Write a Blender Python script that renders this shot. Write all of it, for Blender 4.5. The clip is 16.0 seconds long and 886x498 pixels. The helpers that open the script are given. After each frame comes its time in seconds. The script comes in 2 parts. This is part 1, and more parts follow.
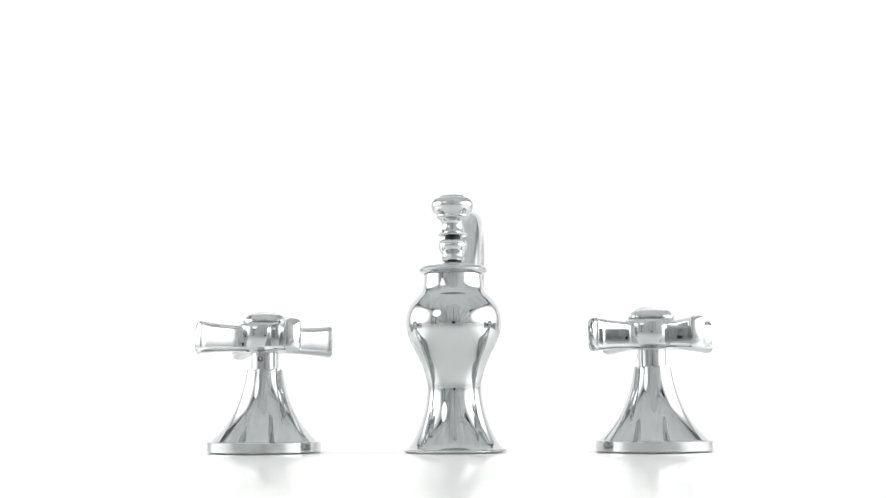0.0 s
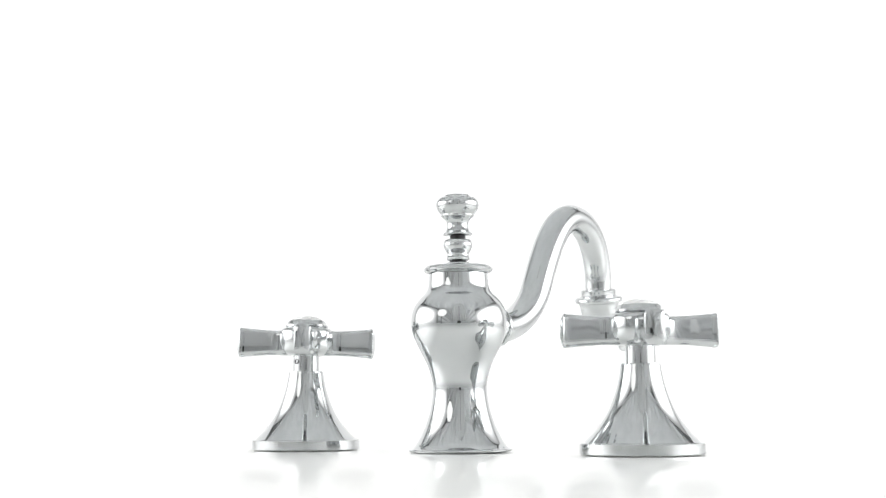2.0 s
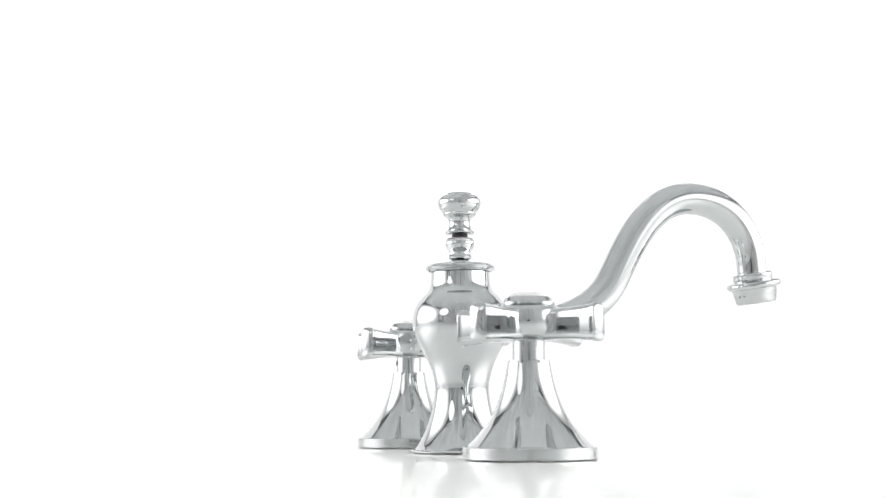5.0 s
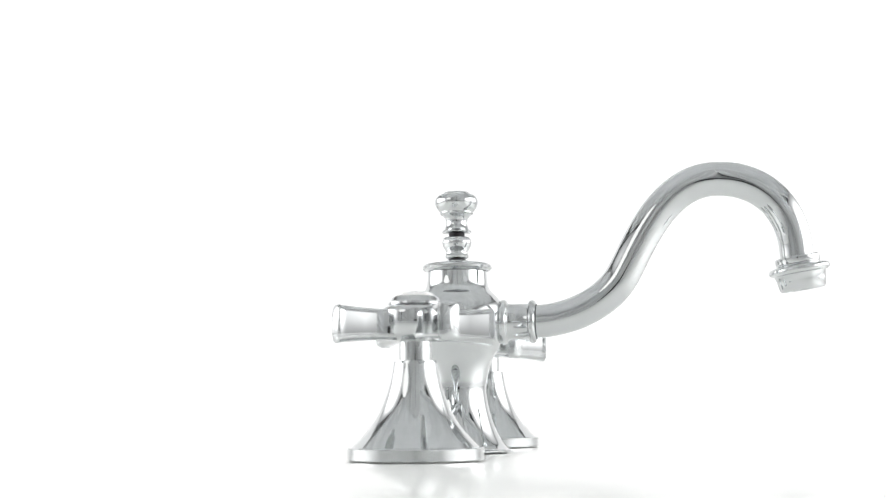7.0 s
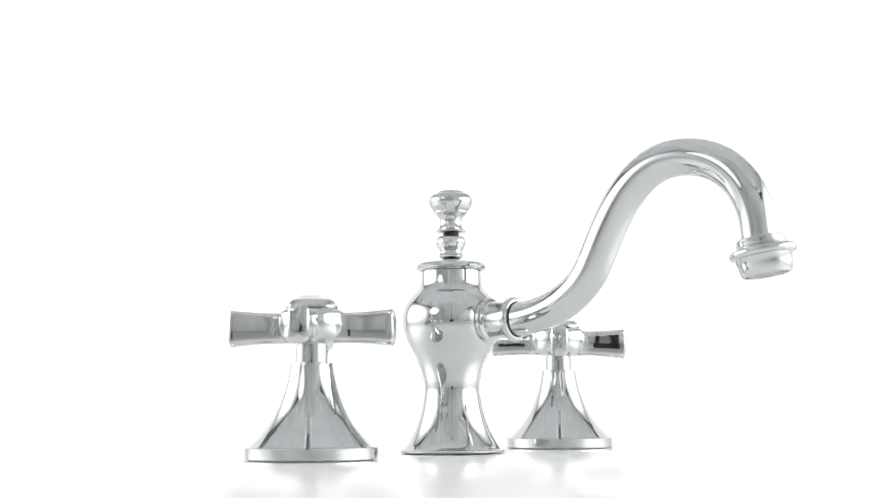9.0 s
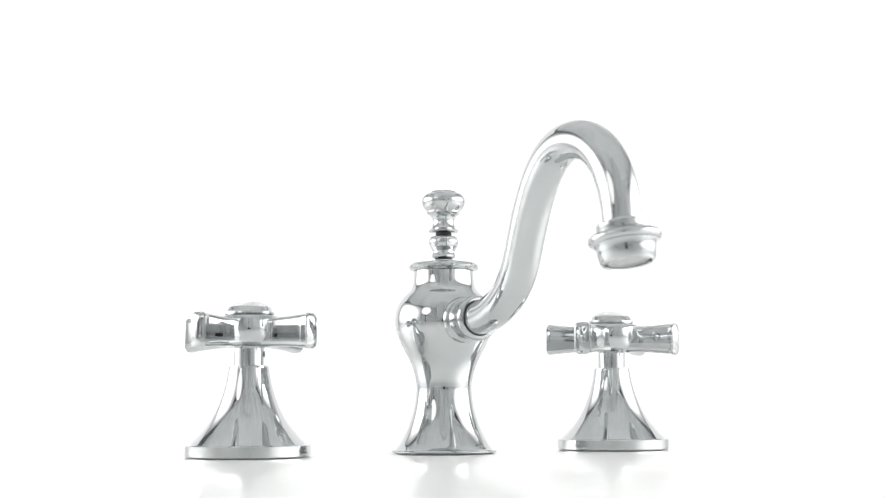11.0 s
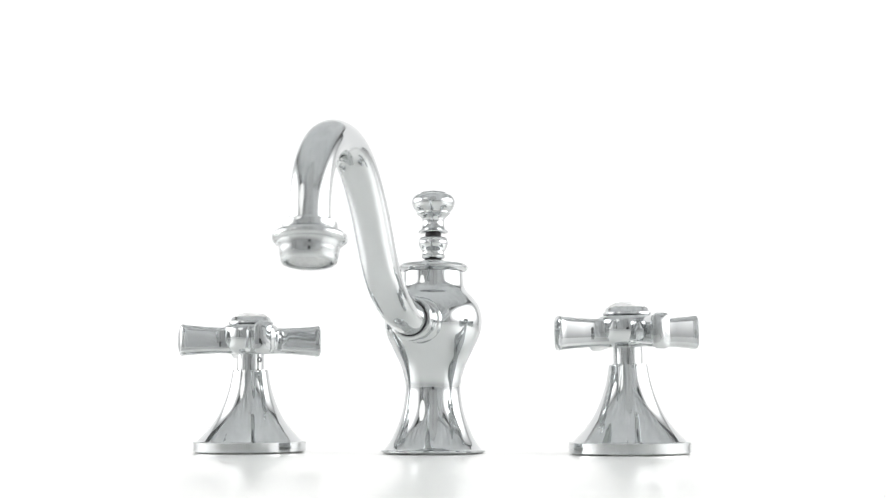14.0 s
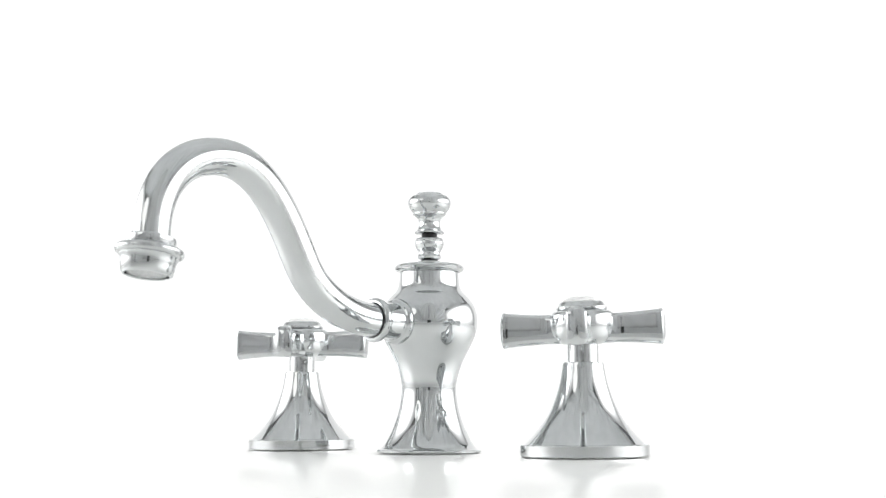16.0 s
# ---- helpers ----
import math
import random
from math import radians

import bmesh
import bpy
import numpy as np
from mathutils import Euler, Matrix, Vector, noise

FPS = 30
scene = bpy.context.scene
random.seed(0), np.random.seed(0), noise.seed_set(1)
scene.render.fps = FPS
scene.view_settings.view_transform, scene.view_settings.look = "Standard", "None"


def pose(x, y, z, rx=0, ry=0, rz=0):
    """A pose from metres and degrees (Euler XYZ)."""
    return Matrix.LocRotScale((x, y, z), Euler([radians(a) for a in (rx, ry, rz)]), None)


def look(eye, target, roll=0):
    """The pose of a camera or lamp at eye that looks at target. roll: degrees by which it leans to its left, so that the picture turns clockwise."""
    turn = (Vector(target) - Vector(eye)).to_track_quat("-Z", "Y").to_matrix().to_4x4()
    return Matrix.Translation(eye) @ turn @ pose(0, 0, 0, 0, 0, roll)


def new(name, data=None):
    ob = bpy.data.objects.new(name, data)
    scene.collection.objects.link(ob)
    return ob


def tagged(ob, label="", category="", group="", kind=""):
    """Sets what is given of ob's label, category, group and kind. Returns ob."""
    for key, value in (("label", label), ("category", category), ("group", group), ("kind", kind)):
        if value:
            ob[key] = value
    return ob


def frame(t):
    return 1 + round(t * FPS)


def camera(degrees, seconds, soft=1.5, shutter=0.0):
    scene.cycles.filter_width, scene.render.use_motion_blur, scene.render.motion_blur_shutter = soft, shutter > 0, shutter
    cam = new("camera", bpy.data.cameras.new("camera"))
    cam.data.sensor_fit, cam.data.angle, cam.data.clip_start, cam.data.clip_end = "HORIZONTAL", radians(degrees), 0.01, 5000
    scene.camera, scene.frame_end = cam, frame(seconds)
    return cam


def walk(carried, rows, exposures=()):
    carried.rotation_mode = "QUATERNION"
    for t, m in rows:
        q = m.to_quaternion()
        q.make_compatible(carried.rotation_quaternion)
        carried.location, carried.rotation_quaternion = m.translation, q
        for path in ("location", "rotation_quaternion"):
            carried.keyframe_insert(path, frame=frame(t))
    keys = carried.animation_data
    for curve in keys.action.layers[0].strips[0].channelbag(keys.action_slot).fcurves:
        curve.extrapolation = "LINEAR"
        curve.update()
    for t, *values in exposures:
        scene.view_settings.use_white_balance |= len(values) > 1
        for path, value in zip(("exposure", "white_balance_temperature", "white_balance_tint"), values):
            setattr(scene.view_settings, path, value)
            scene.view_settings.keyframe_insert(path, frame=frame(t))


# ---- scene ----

# ---------------------------------------------------------------- camera
TILT = radians(6.62)
EYE = Vector((0.0, -0.7088, 0.02298))
VIEW = look(EYE, EYE + Vector((0, math.cos(TILT), math.sin(TILT))), -0.342)
cam = camera(36.03, 16.0, soft=1.4, shutter=0.5)
cam.data.dof.use_dof = True      # an open lens focused on the body
cam.data.dof.focus_distance = 0.695
cam.data.dof.aperture_fstop = 15.0
walk(cam, [(0.0, VIEW), (16.0, VIEW)])

# ---------------------------------------------------------------- light and exposure
BACK_GLOW = 1.15      # white backdrop's own glow, in place of lamps on it
SIDE_GLOW = 7.0       # softboxes at both sides
FRONT_GLOW = 1.7      # round softbox behind the camera
world = bpy.data.worlds.new("world")
world.use_nodes = True
world.node_tree.nodes["Background"].inputs[0].default_value = (1, 1, 1, 1)
world.node_tree.nodes["Background"].inputs[1].default_value = 0.05
scene.world = world
scene.view_settings.exposure = 0.0


# ---------------------------------------------------------------- materials
def material(name, colour, rough=0.5, metal=0.0, grain=0.0, grain_size=50.0, bump=0.0, tone=0.0,
             tone_size=6.0, rough_var=0.0, ior=1.5):
    """A surface with variation of tone at two scales, uneven gloss and fine relief."""
    m = bpy.data.materials.new(name)
    m.use_nodes = True
    nt = m.node_tree
    p = nt.nodes["Principled BSDF"]
    p.inputs["Base Color"].default_value = (*colour, 1)
    p.inputs["Roughness"].default_value = rough
    p.inputs["Metallic"].default_value = metal
    p.inputs["IOR"].default_value = ior
    pos = nt.nodes.new("ShaderNodeTexCoord")
    fine = nt.nodes.new("ShaderNodeTexNoise")
    fine.inputs["Scale"].default_value, fine.inputs["Detail"].default_value = grain_size, 4
    wide = nt.nodes.new("ShaderNodeTexNoise")
    wide.inputs["Scale"].default_value, wide.inputs["Detail"].default_value = tone_size, 3
    for n in (fine, wide):
        nt.links.new(pos.outputs["Object"], n.inputs["Vector"])
    if grain or tone:
        last = None
        for n, amount in ((fine, grain), (wide, tone)):
            ramp = nt.nodes.new("ShaderNodeMapRange")
            ramp.inputs["From Min"].default_value, ramp.inputs["From Max"].default_value = 0.3, 0.7
            ramp.inputs["To Min"].default_value, ramp.inputs["To Max"].default_value = 1 - amount, 1 + amount
            nt.links.new(n.outputs["Fac"], ramp.inputs["Value"])
            mix = nt.nodes.new("ShaderNodeMix")
            mix.data_type, mix.blend_type = "RGBA", "MULTIPLY"
            mix.inputs[0].default_value = 1.0
            if last is None:
                mix.inputs[6].default_value = (*colour, 1)
            else:
                nt.links.new(last, mix.inputs[6])
            nt.links.new(ramp.outputs["Result"], mix.inputs[7])
            last = mix.outputs[2]
        nt.links.new(last, p.inputs["Base Color"])
    if rough_var:
        ramp = nt.nodes.new("ShaderNodeMapRange")
        ramp.inputs["To Min"].default_value = max(0.0, rough - rough_var)
        ramp.inputs["To Max"].default_value = rough + rough_var
        nt.links.new(wide.outputs["Fac"], ramp.inputs["Value"])
        nt.links.new(ramp.outputs["Result"], p.inputs["Roughness"])
    if bump:
        b = nt.nodes.new("ShaderNodeBump")
        b.inputs["Strength"].default_value, b.inputs["Distance"].default_value = 1.0, bump
        nt.links.new(fine.outputs["Fac"], b.inputs["Height"])
        nt.links.new(b.outputs["Normal"], p.inputs["Normal"])
    return m


def glowing(name, colour, strength, rim=1.0):
    """A surface that emits light: brightest in the middle, down to that share of it at the rim."""
    m = bpy.data.materials.new(name)
    m.use_nodes = True
    nt = m.node_tree
    nt.nodes.remove(nt.nodes["Principled BSDF"])
    e = nt.nodes.new("ShaderNodeEmission")
    e.inputs[0].default_value, e.inputs[1].default_value = (*colour, 1), strength
    nt.links.new(e.outputs[0], nt.nodes["Material Output"].inputs[0])
    if rim < 1.0:
        pos = nt.nodes.new("ShaderNodeTexCoord")
        off = nt.nodes.new("ShaderNodeVectorMath")
        off.operation, off.inputs[1].default_value, off.inputs[2].default_value = "MULTIPLY_ADD", (2, 0, 2), (-1, 0, -1)
        size = nt.nodes.new("ShaderNodeVectorMath")
        size.operation = "ABSOLUTE"
        axes = nt.nodes.new("ShaderNodeSeparateXYZ")
        both = nt.nodes.new("ShaderNodeMath")
        both.operation = "MULTIPLY"
        nt.links.new(pos.outputs["Generated"], off.inputs[0])
        nt.links.new(off.outputs[0], size.inputs[0])
        nt.links.new(size.outputs[0], axes.inputs[0])
        for k, axis in enumerate("XZ"):
            fall = nt.nodes.new("ShaderNodeMapRange")
            fall.interpolation_type = "SMOOTHSTEP"
            fall.inputs["From Min"].default_value, fall.inputs["From Max"].default_value = 0.0, 1.0
            fall.inputs["To Min"].default_value, fall.inputs["To Max"].default_value = 1.0, 0.0
            nt.links.new(axes.outputs[axis], fall.inputs["Value"])
            nt.links.new(fall.outputs["Result"], both.inputs[k])
        level = nt.nodes.new("ShaderNodeMapRange")
        level.inputs["To Min"].default_value, level.inputs["To Max"].default_value = strength * rim, strength
        nt.links.new(both.outputs[0], level.inputs["Value"])
        nt.links.new(level.outputs["Result"], e.inputs[1])
    return m


CHROME = material("polished_chrome", (0.585, 0.601, 0.605), 0.02, 1.0, tone=0.02, tone_size=90, rough_var=0.012)
CHROME_SOFT = material("machined_chrome", (0.6, 0.614, 0.617), 0.09, 1.0, tone=0.03, tone_size=120, rough_var=0.04)
CERAMIC = material("white_ceramic", (0.92, 0.92, 0.91), 0.12, tone=0.01, tone_size=200)
STEEL = material("dark_set_screw_steel", (0.14, 0.14, 0.145), 0.3, 1.0, tone=0.1, tone_size=300)
# rubber of the seals, also used for the dark shade line at the socket
RUBBER_AND_SHADE = material("black_rubber_and_gap_shade", (0.02, 0.02, 0.022), 0.55, grain=0.2, grain_size=900)
MESH_GREY = material("grey_aerator_plastic", (0.55, 0.56, 0.56), 0.45, grain=0.15, grain_size=700)
ACRYLIC = material("white_gloss_acrylic", (0.93, 0.935, 0.915), 0.175, tone=0.006, tone_size=4, rough_var=0.02, ior=1.45)
PAINT = material("white_wall_paint", (0.89, 0.9, 0.907), 0.7, grain=0.02, grain_size=80, tone=0.05, tone_size=0.8)
CEILING = material("pale_ceiling_paint", (0.91, 0.918, 0.922), 0.8, grain=0.02, grain_size=60, tone=0.04, tone_size=0.8)
CONCRETE = material("grey_concrete", (0.5, 0.5, 0.49), 0.6, grain=0.12, grain_size=30, tone=0.12, tone_size=2)
BLACK = material("black_fabric", (0.02, 0.02, 0.02), 0.7, grain=0.2, grain_size=200)
MUSLIN = material("grey_white_muslin", (0.77, 0.78, 0.785), 0.85, grain=0.03, grain_size=300, tone=0.05, tone_size=3, bump=0.0004)
CLOTH = material("white_cotton_cloth", (0.6, 0.605, 0.605), 0.8, grain=0.02, grain_size=300, tone=0.03, tone_size=6)
BLACK_METAL = material("black_anodised_metal", (0.03, 0.03, 0.032), 0.35, grain=0.1, grain_size=200)
GLOWING_BACK = glowing("self_glowing_white_backdrop", (1.0, 1.0, 1.0), BACK_GLOW)
SIDE_LIGHT = glowing("softbox_diffuser", (1.0, 1.0, 1.0), SIDE_GLOW, 0.085)
FRONT_LIGHT = glowing("round_softbox_diffuser", (1.0, 0.99, 0.97), FRONT_GLOW)


# ---------------------------------------------------------------- mesh helpers
def part(name, bm, mat, parent=None, label="", at=None, sharp=32):
    """Links a bmesh as one mesh object, smooth but for edges sharper than that angle."""
    bmesh.ops.recalc_face_normals(bm, faces=bm.faces)
    for f in bm.faces:
        f.smooth = True
    for e in bm.edges:
        if len(e.link_faces) == 2 and e.calc_face_angle(0) > radians(sharp):
            e.smooth = False
    me = bpy.data.meshes.new(name)
    bm.to_mesh(me)
    bm.free()
    me.materials.append(mat)
    ob = new(name, me)
    if parent is not None:
        ob.parent = parent
    if at is not None:
        ob.matrix_basis = at
    return tagged(ob, label=label)


def mm(points):
    return [(a / 1000, b / 1000) for a, b in points]


def smooth_profile(points, steps=5):
    """A Catmull-Rom line through (radius, height) knots."""
    out = []
    n = len(points)
    for i in range(n - 1):
        p0, p1, p2, p3 = points[max(i - 1, 0)], points[i], points[i + 1], points[min(i + 2, n - 1)]
        for k in range(steps):
            t = k / steps
            out.append(tuple(0.5 * (2 * b + (c - a) * t + (2 * a - 5 * b + 4 * c - d) * t * t
                                    + (3 * b - a - 3 * c + d) * t ** 3)
                             for a, b, c, d in zip(p0, p1, p2, p3)))
    out.append(points[-1])
    return out


def lathe(profile, segments=96, bm=None, m=Matrix()):
    """A surface turned about z from (radius, height) points; ends on the axis are closed."""
    bm = bm or bmesh.new()
    rings = []
    for r, z in profile:
        if r < 1e-6:
            rings.append([bm.verts.new(m @ Vector((0, 0, z)))])
        else:
            rings.append([bm.verts.new(m @ Vector((r * math.cos(a), r * math.sin(a), z)))
                          for a in (2 * math.pi * i / segments for i in range(segments))])
    for lo, hi in zip(rings, rings[1:]):
        for i in range(segments):
            j = (i + 1) % segments
            if len(lo) == 1 and len(hi) == 1:
                continue
            if len(lo) == 1:
                bm.faces.new((lo[0], hi[j], hi[i]))
            elif len(hi) == 1:
                bm.faces.new((lo[i], lo[j], hi[0]))
            else:
                bm.faces.new((lo[i], lo[j], hi[j], hi[i]))
    return bm


def torus_profile(r, z, a, b, n=16):
    """A closed ring section of half-width a and half-height b at radius r."""
    return [(r + a * math.cos(t), z + b * math.sin(t)) for t in (2 * math.pi * i / n for i in range(n + 1))]


def ring(r, z, a, b, segments=96, m=Matrix()):
    bm = lathe(torus_profile(r, z, a, b), segments, None, m)
    bmesh.ops.remove_doubles(bm, verts=bm.verts, dist=1e-7)
    return bm


def box(sx, sy, sz, bevel=0.0, m=Matrix()):
    bm = bmesh.new()
    bmesh.ops.create_cube(bm, size=1.0, matrix=Matrix.Diagonal((sx, sy, sz, 1)))
    if bevel:
        bmesh.ops.bevel(bm, geom=bm.edges[:], offset=bevel, segments=3, affect="EDGES", profile=0.5)
    bmesh.ops.transform(bm, matrix=m, verts=bm.verts)
    return bm


def rod(a, b, r, segments=16):
    a, b = Vector(a), Vector(b)
    turn = (b - a).to_track_quat("Z", "Y").to_matrix().to_4x4()
    h = (b - a).length
    return lathe([(0, 0), (r, 0), (r, h), (0, h)], segments, None, Matrix.Translation(a) @ turn)


def loft(sections, close=True):
    """Skins equal rings of points one after another."""
    bm = bmesh.new()
    rows = [[bm.verts.new(p) for p in s] for s in sections]
    n = len(rows[0])
    for a, b in zip(rows, rows[1:]):
        for i in range(n):
            j = (i + 1) % n
            bm.faces.new((a[i], a[j], b[j], b[i]))
    if close:
        bm.faces.new(rows[0])
        bm.faces.new(rows[-1])
    return bm


def rounded_rect(x, hw, hh, r, z0, n=5):
    """A rounded rectangle across x: half-width hw in y, half-height hh in z."""
    pts = []
    for cx, cz, start in ((1, 1, 0), (-1, 1, 90), (-1, -1, 180), (1, -1, 270)):
        for k in range(n + 1):
            a = radians(start + 90 * k / n)
            pts.append(Vector((x, cx * (hw - r) + r * math.cos(a), z0 + cz * (hh - r) + r * math.sin(a))))
    return pts


# ---------------------------------------------------------------- the studio
def build_studio():
    def slab(name, sx, sy, sz, x, y, z, mat, label):
        return tagged(part(name, box(sx, sy, sz, 0, pose(x, y, z)), mat), label=label,
                      category=name.split("_")[0], kind="structure")

    slab("floor", 4.2, 4.4, 0.1, 0, 0.2, -0.80, CONCRETE, "grey concrete studio floor")
    slab("wall_south", 4.2, 0.12, 2.9, 0, -1.94, 0.7, PAINT, "white painted studio wall behind the viewer")
    slab("wall_north", 4.2, 0.12, 2.9, 0, 2.06, 0.7, PAINT, "white painted studio wall behind the backdrop")
    slab("wall_west", 0.12, 3.88, 2.9, -2.04, 0.06, 0.7, PAINT, "white painted studio side wall")
    slab("wall_east", 0.12, 3.88, 2.9, 2.04, 0.06, 0.7, PAINT, "white painted studio side wall")
    slab("ceiling", 4.2, 4.2, 0.1, 0, 0.06, 2.2, CEILING, "white studio ceiling")
    # the backdrop emits light itself, standing in for lamps that would whiten it
    back = part("backdrop", box(2.28, 0.06, 1.1, 0, pose(0.0, 1.2, 0.5502)), GLOWING_BACK)
    tagged(back, label="plain white backdrop given its own glow", category="backdrop", kind="structure")
    top = part("tabletop", box(2.3, 1.92, 0.74, 0.006, pose(0, 0.295, -0.3705)), ACRYLIC)
    tagged(top, label="glossy white acrylic tabletop under the faucet set", category="tabletop", kind="structure")


def softbox(x, y, z, w, h, turn):
    """A rectangular softbox on a stand that faces along its own -y before the turn."""
    ob = tagged(new("softbox"), label="large white softbox with black housing on a stand",
                category="softbox", group="studio softboxes")
    ob.matrix_basis = pose(x, y, -0.75, 0, 0, turn)
    c = z + 0.75
    k = 0.04

    def outline(a, b, cut, yy):
        return [Vector((px, yy, c + pz)) for px, pz in
                ((a, b - cut), (a - cut, b), (cut - a, b), (-a, b - cut), (-a, cut - b), (cut - a, -b), (a - cut, -b), (a, cut - b))]

    part("diffuser", loft([outline(w / 2, h / 2, k, -0.005), outline(w / 2, h / 2, k, 0.005)]), SIDE_LIGHT, ob, "white glowing diffuser")
    shell = loft([outline(w / 2 - 0.002, h / 2 - 0.002, k, 0.007), outline(w / 2 - 0.004, h / 2 - 0.004, k, 0.03), outline(0.09, 0.09, 0.03, 0.26)])
    part("housing", shell, BLACK, ob)
    part("pole", rod((0, 0.3, 0.0), (0, 0.3, c + 0.05), 0.014), BLACK_METAL, ob)
    part("clamp", box(0.06, 0.1, 0.08, 0.008, pose(0, 0.28, c)), BLACK_METAL, ob)
    for k in range(3):
        a = radians(90 + 120 * k)
        part("leg", rod((0, 0.3, 0.3), (0.3 * math.cos(a), 0.3 + 0.3 * math.sin(a), 0.008), 0.008), BLACK_METAL, ob)


def round_softbox():
    ob = tagged(new("round_softbox"), label="small round white softbox on a black stand",
                category="softbox", group="studio softboxes")
    ob.matrix_basis = pose(-0.70, -0.753, -0.75, 0, 0, 137)
    tilt = pose(0, 0, 1.27, 90, 0, 0)
    part("diffuser", lathe([(0, 0.02), (0.15, 0.015), (0.22, 0.0), (0.0, -0.004)], 48, None, tilt), FRONT_LIGHT, ob)
    part("housing", lathe([(0.0, -0.006), (0.23, -0.002), (0.23, -0.02), (0.07, -0.2), (0, -0.2)], 48, None, tilt), BLACK, ob)
    part("pole", rod((0, 0.20, 0), (0, 0.20, 1.3), 0.02), BLACK_METAL, ob)
    for k in range(3):
        a = radians(90 + 120 * k)
        part("leg", rod((0, 0.20, 0.3), (0.24 * math.cos(a), 0.20 + 0.24 * math.sin(a), 0.008), 0.008), BLACK_METAL, ob)


def film_camera():
    """The dark camera that shows as a spot in the polished metal."""
    ob = tagged(new("film_camera"), label="small black film camera on a tripod before the table", category="camera")
    ob.matrix_basis = pose(0, -0.80, -0.75)
    part("body", box(0.12, 0.06, 0.085, 0.016, pose(0, -0.02, 0.783)), BLACK, ob)
    part("lens", lathe(mm([(0, 0), (24, 0), (24, 45), (26, 46), (26, 58), (21, 58), (20, 54), (0, 52)]), 32, None,
                       pose(0, 0.008, 0.773, -90)), BLACK_METAL, ob)
    part("tripod_head", box(0.05, 0.05, 0.04, 0.008, pose(0, -0.015, 0.7225)), BLACK_METAL, ob)
    part("column", rod((0, -0.015, 0.25), (0, -0.015, 0.702), 0.014), BLACK_METAL, ob)
    for k in range(3):
        a = radians(-90 + 120 * k) if k == 0 else radians(-90 + 60 * (1 if k == 1 else -1))
        part("leg", rod((0, -0.015, 0.62), (0.28 * math.cos(a), -0.015 + 0.28 * math.sin(a), 0.01), 0.011), BLACK_METAL, ob)


def light_tent():
    """A muslin sheet behind the camera, its folds gathered towards the lens; its arch over the table is added."""
    ob = tagged(new("light_tent"), label="grey-white muslin light tent with gathered folds and an added roof, hung from the ceiling", category="light tent")
    ob.matrix_basis = pose(0, 0, 2.149)
    nu, nv, reach = 150, 70, radians(52)
    bm = bmesh.new()
    rows = []
    for j in range(nv + 1):
        if j <= 40:
            z, r0, calm = -0.42 + 1.32 * j / 40, 1.36, 1.0
        else:
            # unseen roof, added so the metal mirrors an even pale grey overhead
            e = math.pi / 2 * (j - 40) / 30
            z, r0, calm = 0.9 + 1.16 * math.sin(e), 1.36 * max(0.0006, math.cos(e)), math.cos(e) ** 2
        row = []
        spread = min(math.pi, reach + radians(128) * max(0, j - 40) / 3)
        near = spread - radians(12) * min(1.0, max(0.0, (43 - j) / 3))
        for i in range(nu + 1):
            az = -spread + (spread + near) * i / nu
            fan = math.atan2(1.35 * az, max(0.05, z + 0.35))
            far = min(1.0, math.hypot(1.35 * az, z - 0.05) / 0.9)
            fold = math.sin(34 * fan + 0.8 * math.sin(9 * fan)) + 0.5 * math.sin(61 * fan + 1.3)
            r = r0 + 0.030 * far * calm * fold
            row.append(bm.verts.new((r * math.sin(az), -r * math.cos(az), z - 2.149)))
        rows.append(row)
    for lo, hi in zip(rows, rows[1:]):
        for i in range(nu):
            bm.faces.new((lo[i], lo[i + 1], hi[i + 1], hi[i]))
    cloth = part("cloth", bm, MUSLIN, ob, sharp=80)
    cloth.modifiers.new("thickness", "SOLIDIFY").thickness = 0.002
    for x, y, z in ((0.0, -0.03, 2.061), (-0.62, -0.66, 1.79), (0.62, -0.66, 1.79)):
        part("hanging_cord", rod((x, y, z - 2.149), (x, y, 0), 0.003, 8), BLACK, ob)


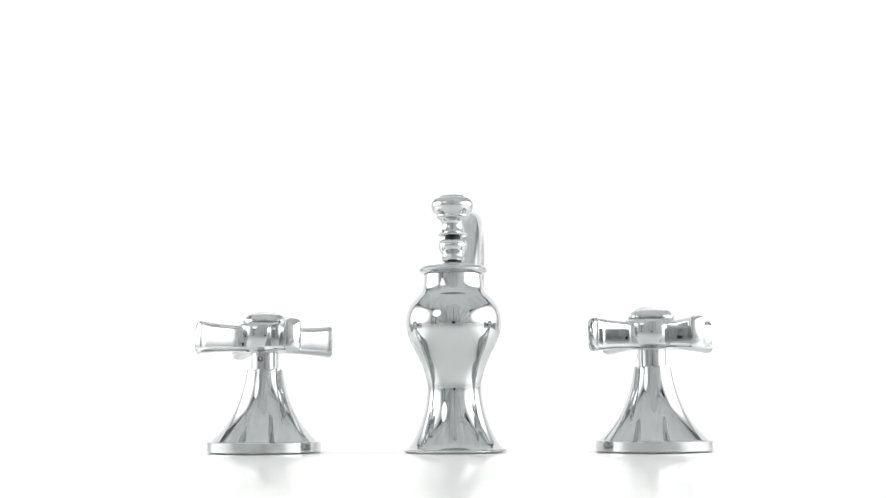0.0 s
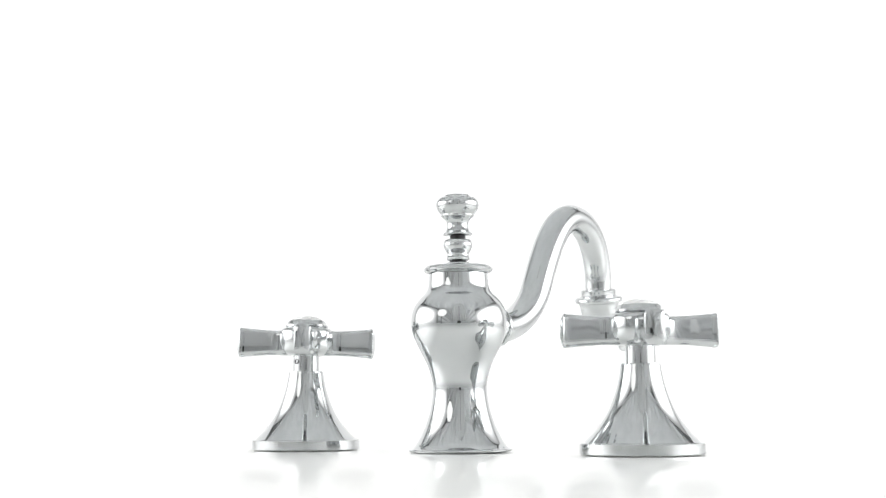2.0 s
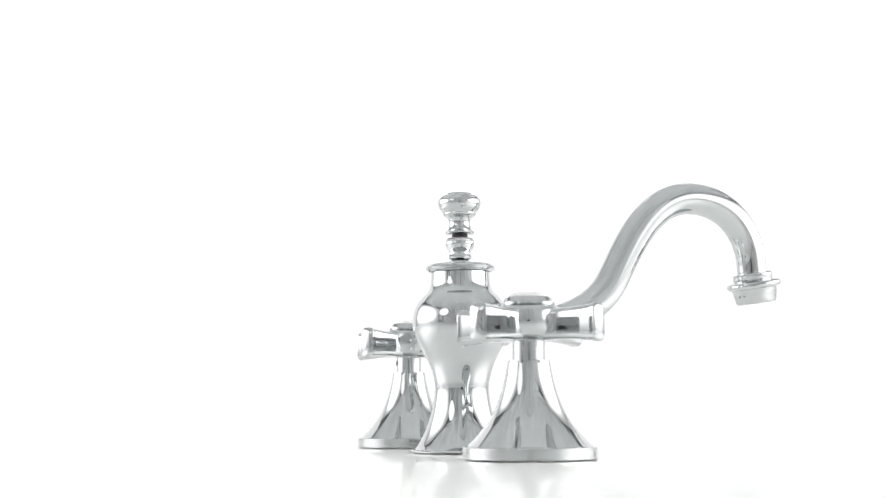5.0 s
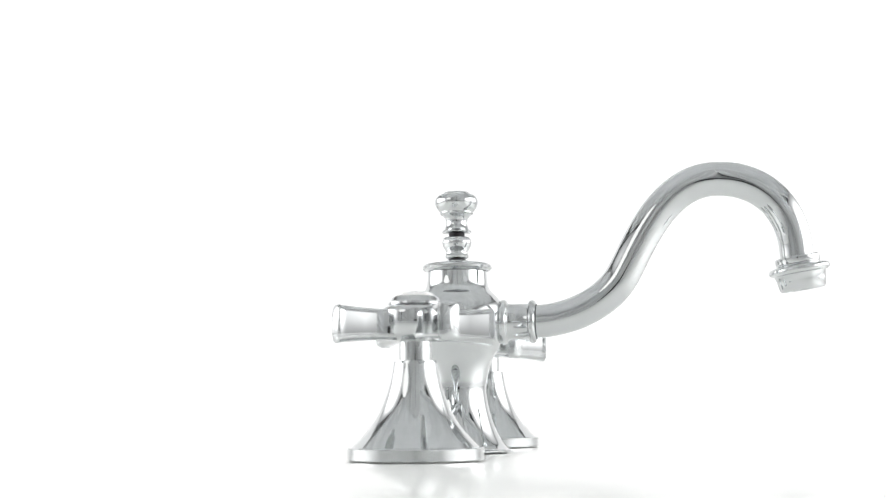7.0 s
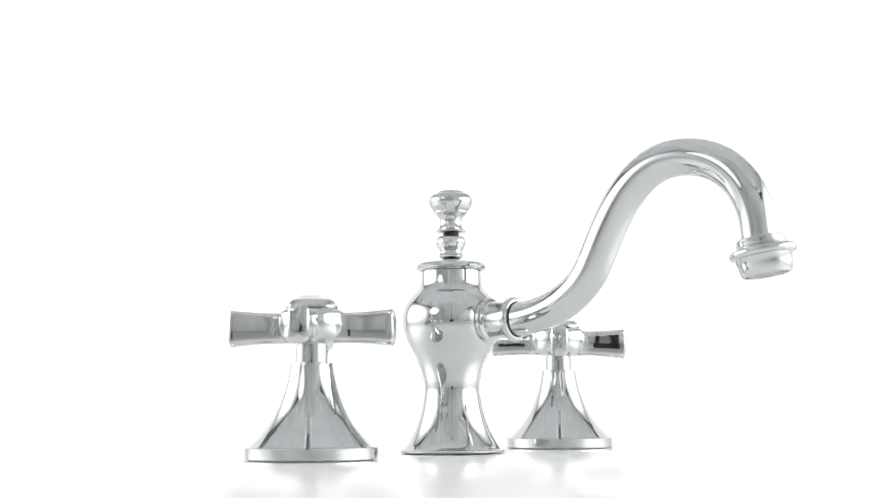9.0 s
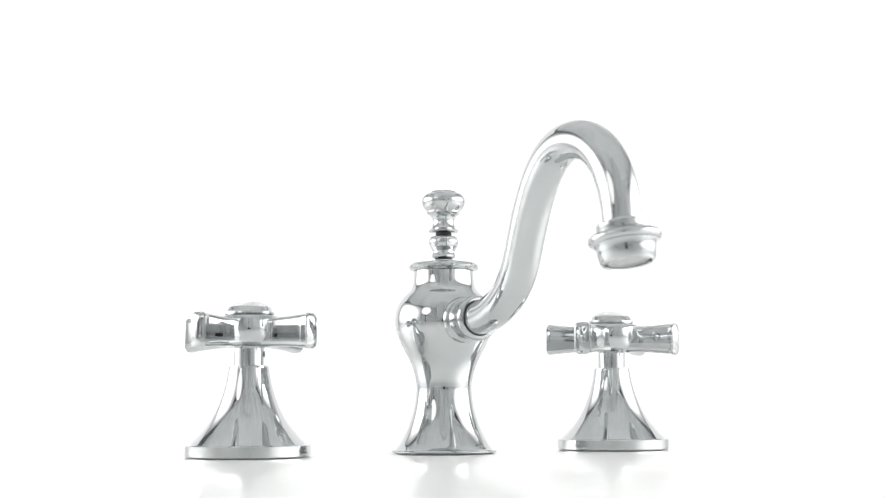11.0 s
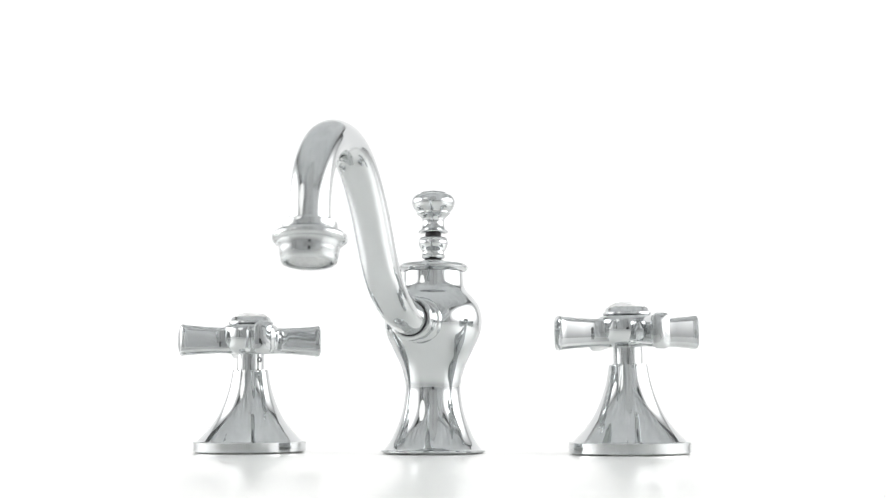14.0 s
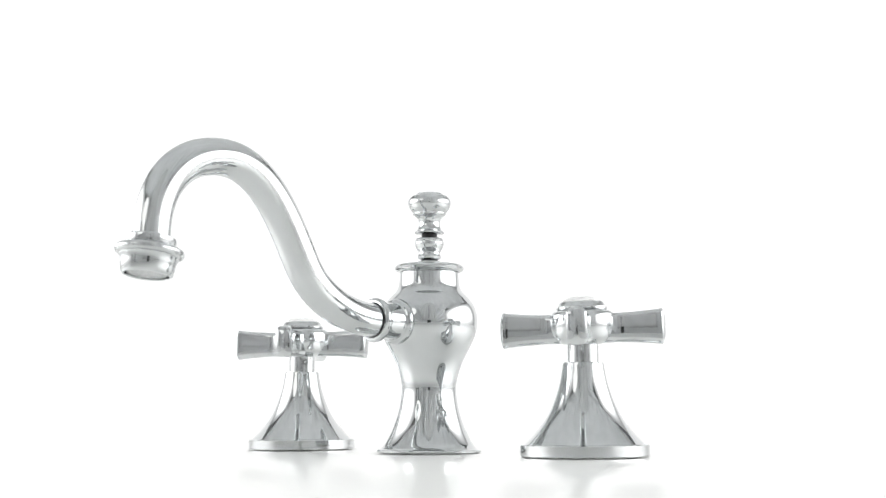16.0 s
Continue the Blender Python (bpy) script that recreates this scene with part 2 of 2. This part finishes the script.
def reflector():
    """Stand-in for the pale arch mirrored in the metal: a tall arched white cloth in two leaves, parted over the lens.
    """
    # unseen cloth and stand, added only for their reflection in the chrome
    ob = tagged(new("mirrored_arch_stand_in"), label="tall arched white cloth added as a mirrored pale shape, on a slim dark stand", category="reflector")
    ob.matrix_basis = pose(0.0, -1.14, -0.75)
    for side in (-1, 1):
        sections = []
        for j in range(25):
            t = j / 24
            z = 0.80 + 1.36 * t
            w = 0.30 * math.sqrt(max(0.0, 1 - max(0.0, (t - 0.55) / 0.45) ** 2)) + 0.012
            gap = 0.003 + 0.03 * (1 - t) ** 2
            sections.append([Vector((side * (gap + (w - gap) * u), 0.22 * t * t + 0.018 * math.sin(5 * math.pi * u + 2 * t) + 0.05 * u * u, z))
                             for u in (k / 12 for k in range(13))])
        bm = bmesh.new()
        rows = [[bm.verts.new(p) for p in sec] for sec in sections]
        for lo, hi in zip(rows, rows[1:]):
            for i in range(12):
                bm.faces.new((lo[i], lo[i + 1], hi[i + 1], hi[i]))
        leaf = part("cloth_leaf", bm, CLOTH, ob, sharp=80)
        leaf.modifiers.new("thickness", "SOLIDIFY").thickness = 0.002
    part("pole", rod((0, -0.06, 0), (0, -0.06, 2.0), 0.012), BLACK_METAL, ob)
    part("crossbar", rod((-0.3, -0.05, 1.5), (0.3, -0.05, 1.5), 0.008), BLACK_METAL, ob)
    for k in range(3):
        a = radians(-90 + 120 * k)
        part("leg", rod((0, -0.06, 0.3), (0.26 * math.cos(a), -0.06 + 0.26 * math.sin(a), 0.008), 0.008), BLACK_METAL, ob)


# ---------------------------------------------------------------- the faucet
def bezier(p0, p1, p2, p3, n):
    return [p0 * (1 - t) ** 3 + p1 * 3 * t * (1 - t) ** 2 + p2 * 3 * t * t * (1 - t) + p3 * t ** 3
            for t in (i / n for i in range(n))]


def spout_line():
    """The swan-neck centre line in the plane of y and z."""
    def v(s, z):
        return Vector((0, s / 1000, z / 1000))
    line = bezier(v(39, 66), v(58, 66), v(76, 74.5), v(84.3, 87.2), 20)
    line += bezier(v(84.3, 87.2), v(92.5, 100), v(104.5, 135.9), v(133, 135.9), 28)
    line += bezier(v(133, 135.9), v(155, 135.9), v(169.5, 121), v(171, 99.5), 28)
    return line + [v(171, 99.5), v(171.2, 96)]


def build_faucet():
    ob = tagged(new("faucet"), label="polished chrome bathroom faucet with swan-neck spout and vase-shaped body",
                category="faucet", group="widespread faucet set")
    foot = mm([(0, 0.0), (26.1, 0.0), (26.7, 0.4), (26.8, 0.9), (26.5, 1.4), (25.2, 1.8)])
    vase = smooth_profile(mm([(25.2, 1.8), (23.0, 4.1), (19.7, 10.0), (17.3, 15.9), (15.5, 22.0), (14.5, 28), (14.2, 33),
                              (14.9, 38.2), (16.9, 44.8), (19.9, 51.0), (22.7, 56.6), (24.55, 61.6), (25.2, 66),
                              (24.9, 70.5), (23.5, 75), (20.8, 79), (17.9, 82), (16.5, 84), (15.8, 86.2), (15.5, 89), (15.4, 91)]), 6)
    part("body", lathe(foot[:-1] + vase + mm([(15.35, 92.3), (0, 92.3)]), 128), CHROME, ob)
    part("gasket", lathe(mm([(0, 92.2), (15.2, 92.2), (15.2, 92.7), (0, 92.7)]), 96), RUBBER_AND_SHADE, ob)
    part("lid", lathe(mm([(0, 92.6), (16.0, 92.6), (17.1, 93), (18.0, 94), (18.15, 95), (17.6, 95.9), (16.8, 96.5),
                          (15.4, 96.7), (14.3, 96.8), (13.4, 96.95), (10, 97.2), (7.4, 97.4), (6.4, 97.7), (6.0, 98.3), (0, 98.4)]), 96), CHROME, ob)
    part("lower_seal", lathe(mm([(0, 97.9), (4.4, 97.9), (4.4, 99.9), (0, 99.9)]), 48), RUBBER_AND_SHADE, ob)
    bead = mm([(0, 99.3), (5.1, 99.3), (6.0, 99.9), (6.2, 100.9), (5.8, 101.8)])
    bead += smooth_profile(mm([(5.8, 101.8), (5.7, 103.0), (6.8, 104.9), (7.63, 107), (7.63, 108.4), (7.31, 109)]), 4)
    bead += mm([(7.42, 109.4), (7.1, 110.2), (5.94, 110.7), (0, 110.7)])
    part("finial", lathe(bead, 64), CHROME, ob)
    part("upper_seal", lathe(mm([(0, 110.6), (4.1, 110.6), (4.1, 112.7), (0, 112.7)]), 48), RUBBER_AND_SHADE, ob)
    knob = mm([(0, 112.6), (6.9, 112.6), (7.73, 113), (7.84, 113.6), (7.21, 114.3)])
    knob += smooth_profile(mm([(6.48, 114.8), (5.96, 116), (5.59, 118), (5.96, 120.2), (7.21, 121.8)]), 4)
    knob += mm([(8.36, 122.4), (8.78, 123.1), (8.67, 123.7)])
    knob += smooth_profile(mm([(8.99, 124.1), (10.45, 126), (11.29, 128.4), (11.08, 130.6), (9.82, 132.4), (7.94, 133.2)]), 4)
    knob += mm([(6.9, 133.4), (6.58, 134.1), (5.64, 134.5), (0, 134.7)])
    part("lift_knob", lathe(knob, 72), CHROME, ob, "round chrome lift knob")
    # the socket on the side of the body, its axis along y
    swing = pose(0, 0, 0.066, 0, 2.3, 0.93) @ pose(0, 0, -0.066)
    side = swing @ pose(0, 0, 0.066, -90, 0, 0)
    # black ring in place of the shadow line where socket meets body
    part("socket_gap_shade", lathe(mm([(0, 18), (10.8, 18), (10.8, 22.0), (0, 22.0)]), 64, None, side), RUBBER_AND_SHADE, ob)
    sleeve = mm([(0, 21.6), (11.0, 21.6)]) + [(r, z) for r, z in torus_profile(0.0098, 0.0239, 0.0018, 0.0023, 16)[12:17]]
    sleeve += [(r, z) for r, z in torus_profile(0.0098, 0.0239, 0.0018, 0.0023, 16)[1:5]]
    sleeve += mm([(9.5, 26.5), (9.3, 27.2), (9.3, 36.4), (9.5, 36.9)])
    sleeve += [(r, z) for r, z in torus_profile(0.0094, 0.0388, 0.0017, 0.0020, 16)[12:17]]
    sleeve += [(r, z) for r, z in torus_profile(0.0094, 0.0388, 0.0017, 0.0020, 16)[1:5]]
    sleeve += mm([(8.7, 40.8), (0, 40.8)])
    part("socket", lathe(sleeve, 80, None, side), CHROME, ob, "short chrome socket with two raised rings")
    part("spout_seal", ring(0.0087, 0.0409, 0.0003, 0.0003, 64, side), RUBBER_AND_SHADE, ob)
    line = spout_line()
    n, rings = len(line), []
    for i, c in enumerate(line):
        d = (line[min(i + 1, n - 1)] - line[max(i - 1, 0)]).normalized()
        up = Vector((1, 0, 0)).cross(d)
        t = i / (n - 1)
        r = 0.0085 + 0.0002 * math.sin(math.pi * 0.8 * t) - 0.0004 * max(0.0, (t - 0.7) / 0.3)
        rings.append([swing @ (c + (Vector((1, 0, 0)) * math.cos(a) + up * math.sin(a)) * r)
                      for a in (2 * math.pi * k / 48 for k in range(48))])
    part("spout", loft(rings), CHROME, ob, "smooth swan-neck chrome spout")
    # the outlet, turned about an axis that leans outwards
    tip = swing @ pose(0, 0.1710, 0.0968, 180 + 9.0)
    cup = mm([(0, -1.4), (7.9, -1.4), (8.0, 1.1), (10.6, 1.4), (11.0, 2.0), (11.0, 4.5), (10.8, 4.9), (11.0, 5.2), (11.8, 5.5), (12.7, 5.9)])
    cup += torus_profile(0.0134, 0.0079, 0.0017, 0.0019, 20)[16:20] + torus_profile(0.0134, 0.0079, 0.0017, 0.0019, 20)[0:5]
    cup += mm([(12.9, 10.0), (12.5, 10.5), (12.0, 13.4), (11.3, 17.2), (10.9, 17.8), (10.5, 18.2), (9.9, 18.2), (9.6, 17.8), (9.5, 15.8), (0, 15.8)])
    out = part("outlet", lathe(cup, 80, None, tip), CHROME, ob, "flared chrome outlet cup")
    part("aerator", lathe(mm([(0, 15.6), (8.4, 15.6), (8.4, 17.3), (8.0, 17.6), (7.2, 17.4), (7.0, 16.9), (0, 16.8)]), 48, None, tip), MESH_GREY, out,
         "pale grey aerator insert")
    return ob


def build_valve(screw_turn, slack):
    """A bell-shaped valve with a four-armed cross handle."""
    ob = tagged(new("cross_handle_valve"), label="polished chrome bell-shaped valve with a four-armed cross handle",
                category="faucet handle", group="widespread faucet set")
    part("base_plate", lathe(mm([(0, 0), (29.5, 0), (29.95, 0.4), (30.0, 5.2), (29.6, 5.6), (28.8, 5.75), (0, 5.75)]), 128), CHROME_SOFT, ob)
    bell = smooth_profile(mm([(28.2, 5.6), (25.5, 8.2), (22.3, 11.6), (19.0, 15.8), (16.0, 20.8), (13.5, 26.6), (11.6, 32.4), (10.4, 37.6),
                              (9.6, 42.6)]), 5)
    part("bell", lathe(mm([(0, 5.6)]) + bell + mm([(9.4, 43.2), (8.8, 43.4), (0, 43.4)]), 112), CHROME, ob)
    part("stem", lathe(mm([(0, 43.2), (7.25, 43.2), (7.25, 54.5), (0, 54.5)]), 64), CHROME_SOFT, ob)
    side = pose(0, 0, 0.0487, 0, 0, screw_turn) @ pose(0, 0, 0, 0, 90, 0)
    part("set_screw", lathe(mm([(0, 6.2), (1.55, 6.2), (1.55, 7.5), (0.9, 7.6), (0.75, 6.9), (0, 6.9)]), 20, None, side), STEEL, ob, "small dark grub screw")
    tilt = pose(0, 0, 0.055, slack, 0, 0) @ pose(0, 0, -0.055)     # the handle sits a little askew on its stem
    hub = mm([(0, 51.6), (7.6, 51.6)]) + smooth_profile(mm([(8.4, 51.65), (11.0, 52.4), (13.3, 54.3), (14.5, 57.0), (15.1, 59.8), (15.1, 62.6),
                                                            (14.8, 65.2), (13.8, 66.8), (12.4, 67.4)]), 5)
    part("hub", lathe(hub + mm([(10.6, 67.6), (0, 67.6)]), 96, None, tilt), CHROME, ob)
    part("cap_ring", lathe(mm([(0, 67.4), (10.9, 67.4), (11.7, 67.7), (12.1, 68.3), (11.9, 69.0), (11.3, 69.3), (11.0, 69.6), (10.7, 70.6),
                               (10.0, 71.5), (9.4, 71.7), (0, 71.7)]), 80, None, tilt), CHROME, ob)
    part("button", lathe(smooth_profile(mm([(9.2, 71.4), (8.6, 72.2), (7.0, 73.2), (4.4, 74.0), (0.0, 74.4)]), 4), 64, None, tilt), CERAMIC, ob, "domed white ceramic button")
    for k in range(4):
        turn = tilt @ pose(0, 0, 0, 0, 0, 34.5 + 90 * k)
        secs = [rounded_rect(x / 1000, w / 1000, h / 1000, r / 1000, 0.0590)
                for x, w, h, r in ((9.0, 5.6, 7.0, 3.0), (12.6, 5.4, 7.0, 3.0), (14.2, 4.8, 6.95, 2.9), (15.6, 4.2, 6.9, 2.7),
                                   (17.5, 3.8, 6.9, 2.6), (20.0, 3.75, 7.0, 2.6), (25.0, 4.0, 7.25, 2.7),
                                   (30.0, 4.15, 7.65, 2.8), (34.0, 4.3, 8.0, 2.8), (36.0, 4.35, 8.2, 2.8), (36.4, 4.45, 8.35, 2.8),
                                   (37.3, 4.45, 8.4, 2.8), (37.75, 4.15, 8.3, 2.7), (38.1, 3.5, 8.05, 2.5), (38.4, 2.6, 7.5, 2.0),
                                   (38.65, 1.5, 6.4, 1.3), (38.75, 0.7, 4.2, 0.6))]
        for q in (q for sec in secs for q in sec):
            q.x -= 0.0012 * ((q.z - 0.0590) / 0.0080) ** 2 * min(1.0, max(0.0, (q.x - 0.0355) / 0.0035))
        bm = loft([[turn @ q for q in sec] for sec in secs])
        part("arm", bm, CHROME, ob)
    return ob


# ---------------------------------------------------------------- movement: all three turn together about one axis
AXIS = Vector((0.00072, 0, 0))
FAUCET_AT = Vector((0.00436, 0.00792, 0.0))
VALVE_A_AT = Vector((-0.09631, 0.00682, 0.0))
VALVE_B_AT = Vector((0.10689, 0.00682, 0.0))
LEAN = pose(0, 0, 0, 0.30, -0.30, 0)


def turned(t, place):
    spin = pose(0, 0, 0, 0, 0, -4.913 - 13.668 * t - 0.0024 * t * t)
    return Matrix.Translation(AXIS) @ spin @ Matrix.Translation(place)


build_studio()
softbox(-1.18, 0.15, 0.40, 2.0, 0.96, 90)
softbox(1.18, -0.2, 0.41, 2.68, 1.04, 270)
round_softbox()
film_camera()
light_tent()
reflector()
faucet = build_faucet()
valve_a = build_valve(-98, -1.7)
valve_b = build_valve(155, 0.0)


def motions():
    times = [0.25 * k for k in range(65)]
    walk(faucet, [(t, turned(t, FAUCET_AT) @ LEAN) for t in times])
    walk(valve_a, [(t, turned(t, VALVE_A_AT)) for t in times])
    walk(valve_b, [(t, turned(t, VALVE_B_AT)) for t in times])


motions()
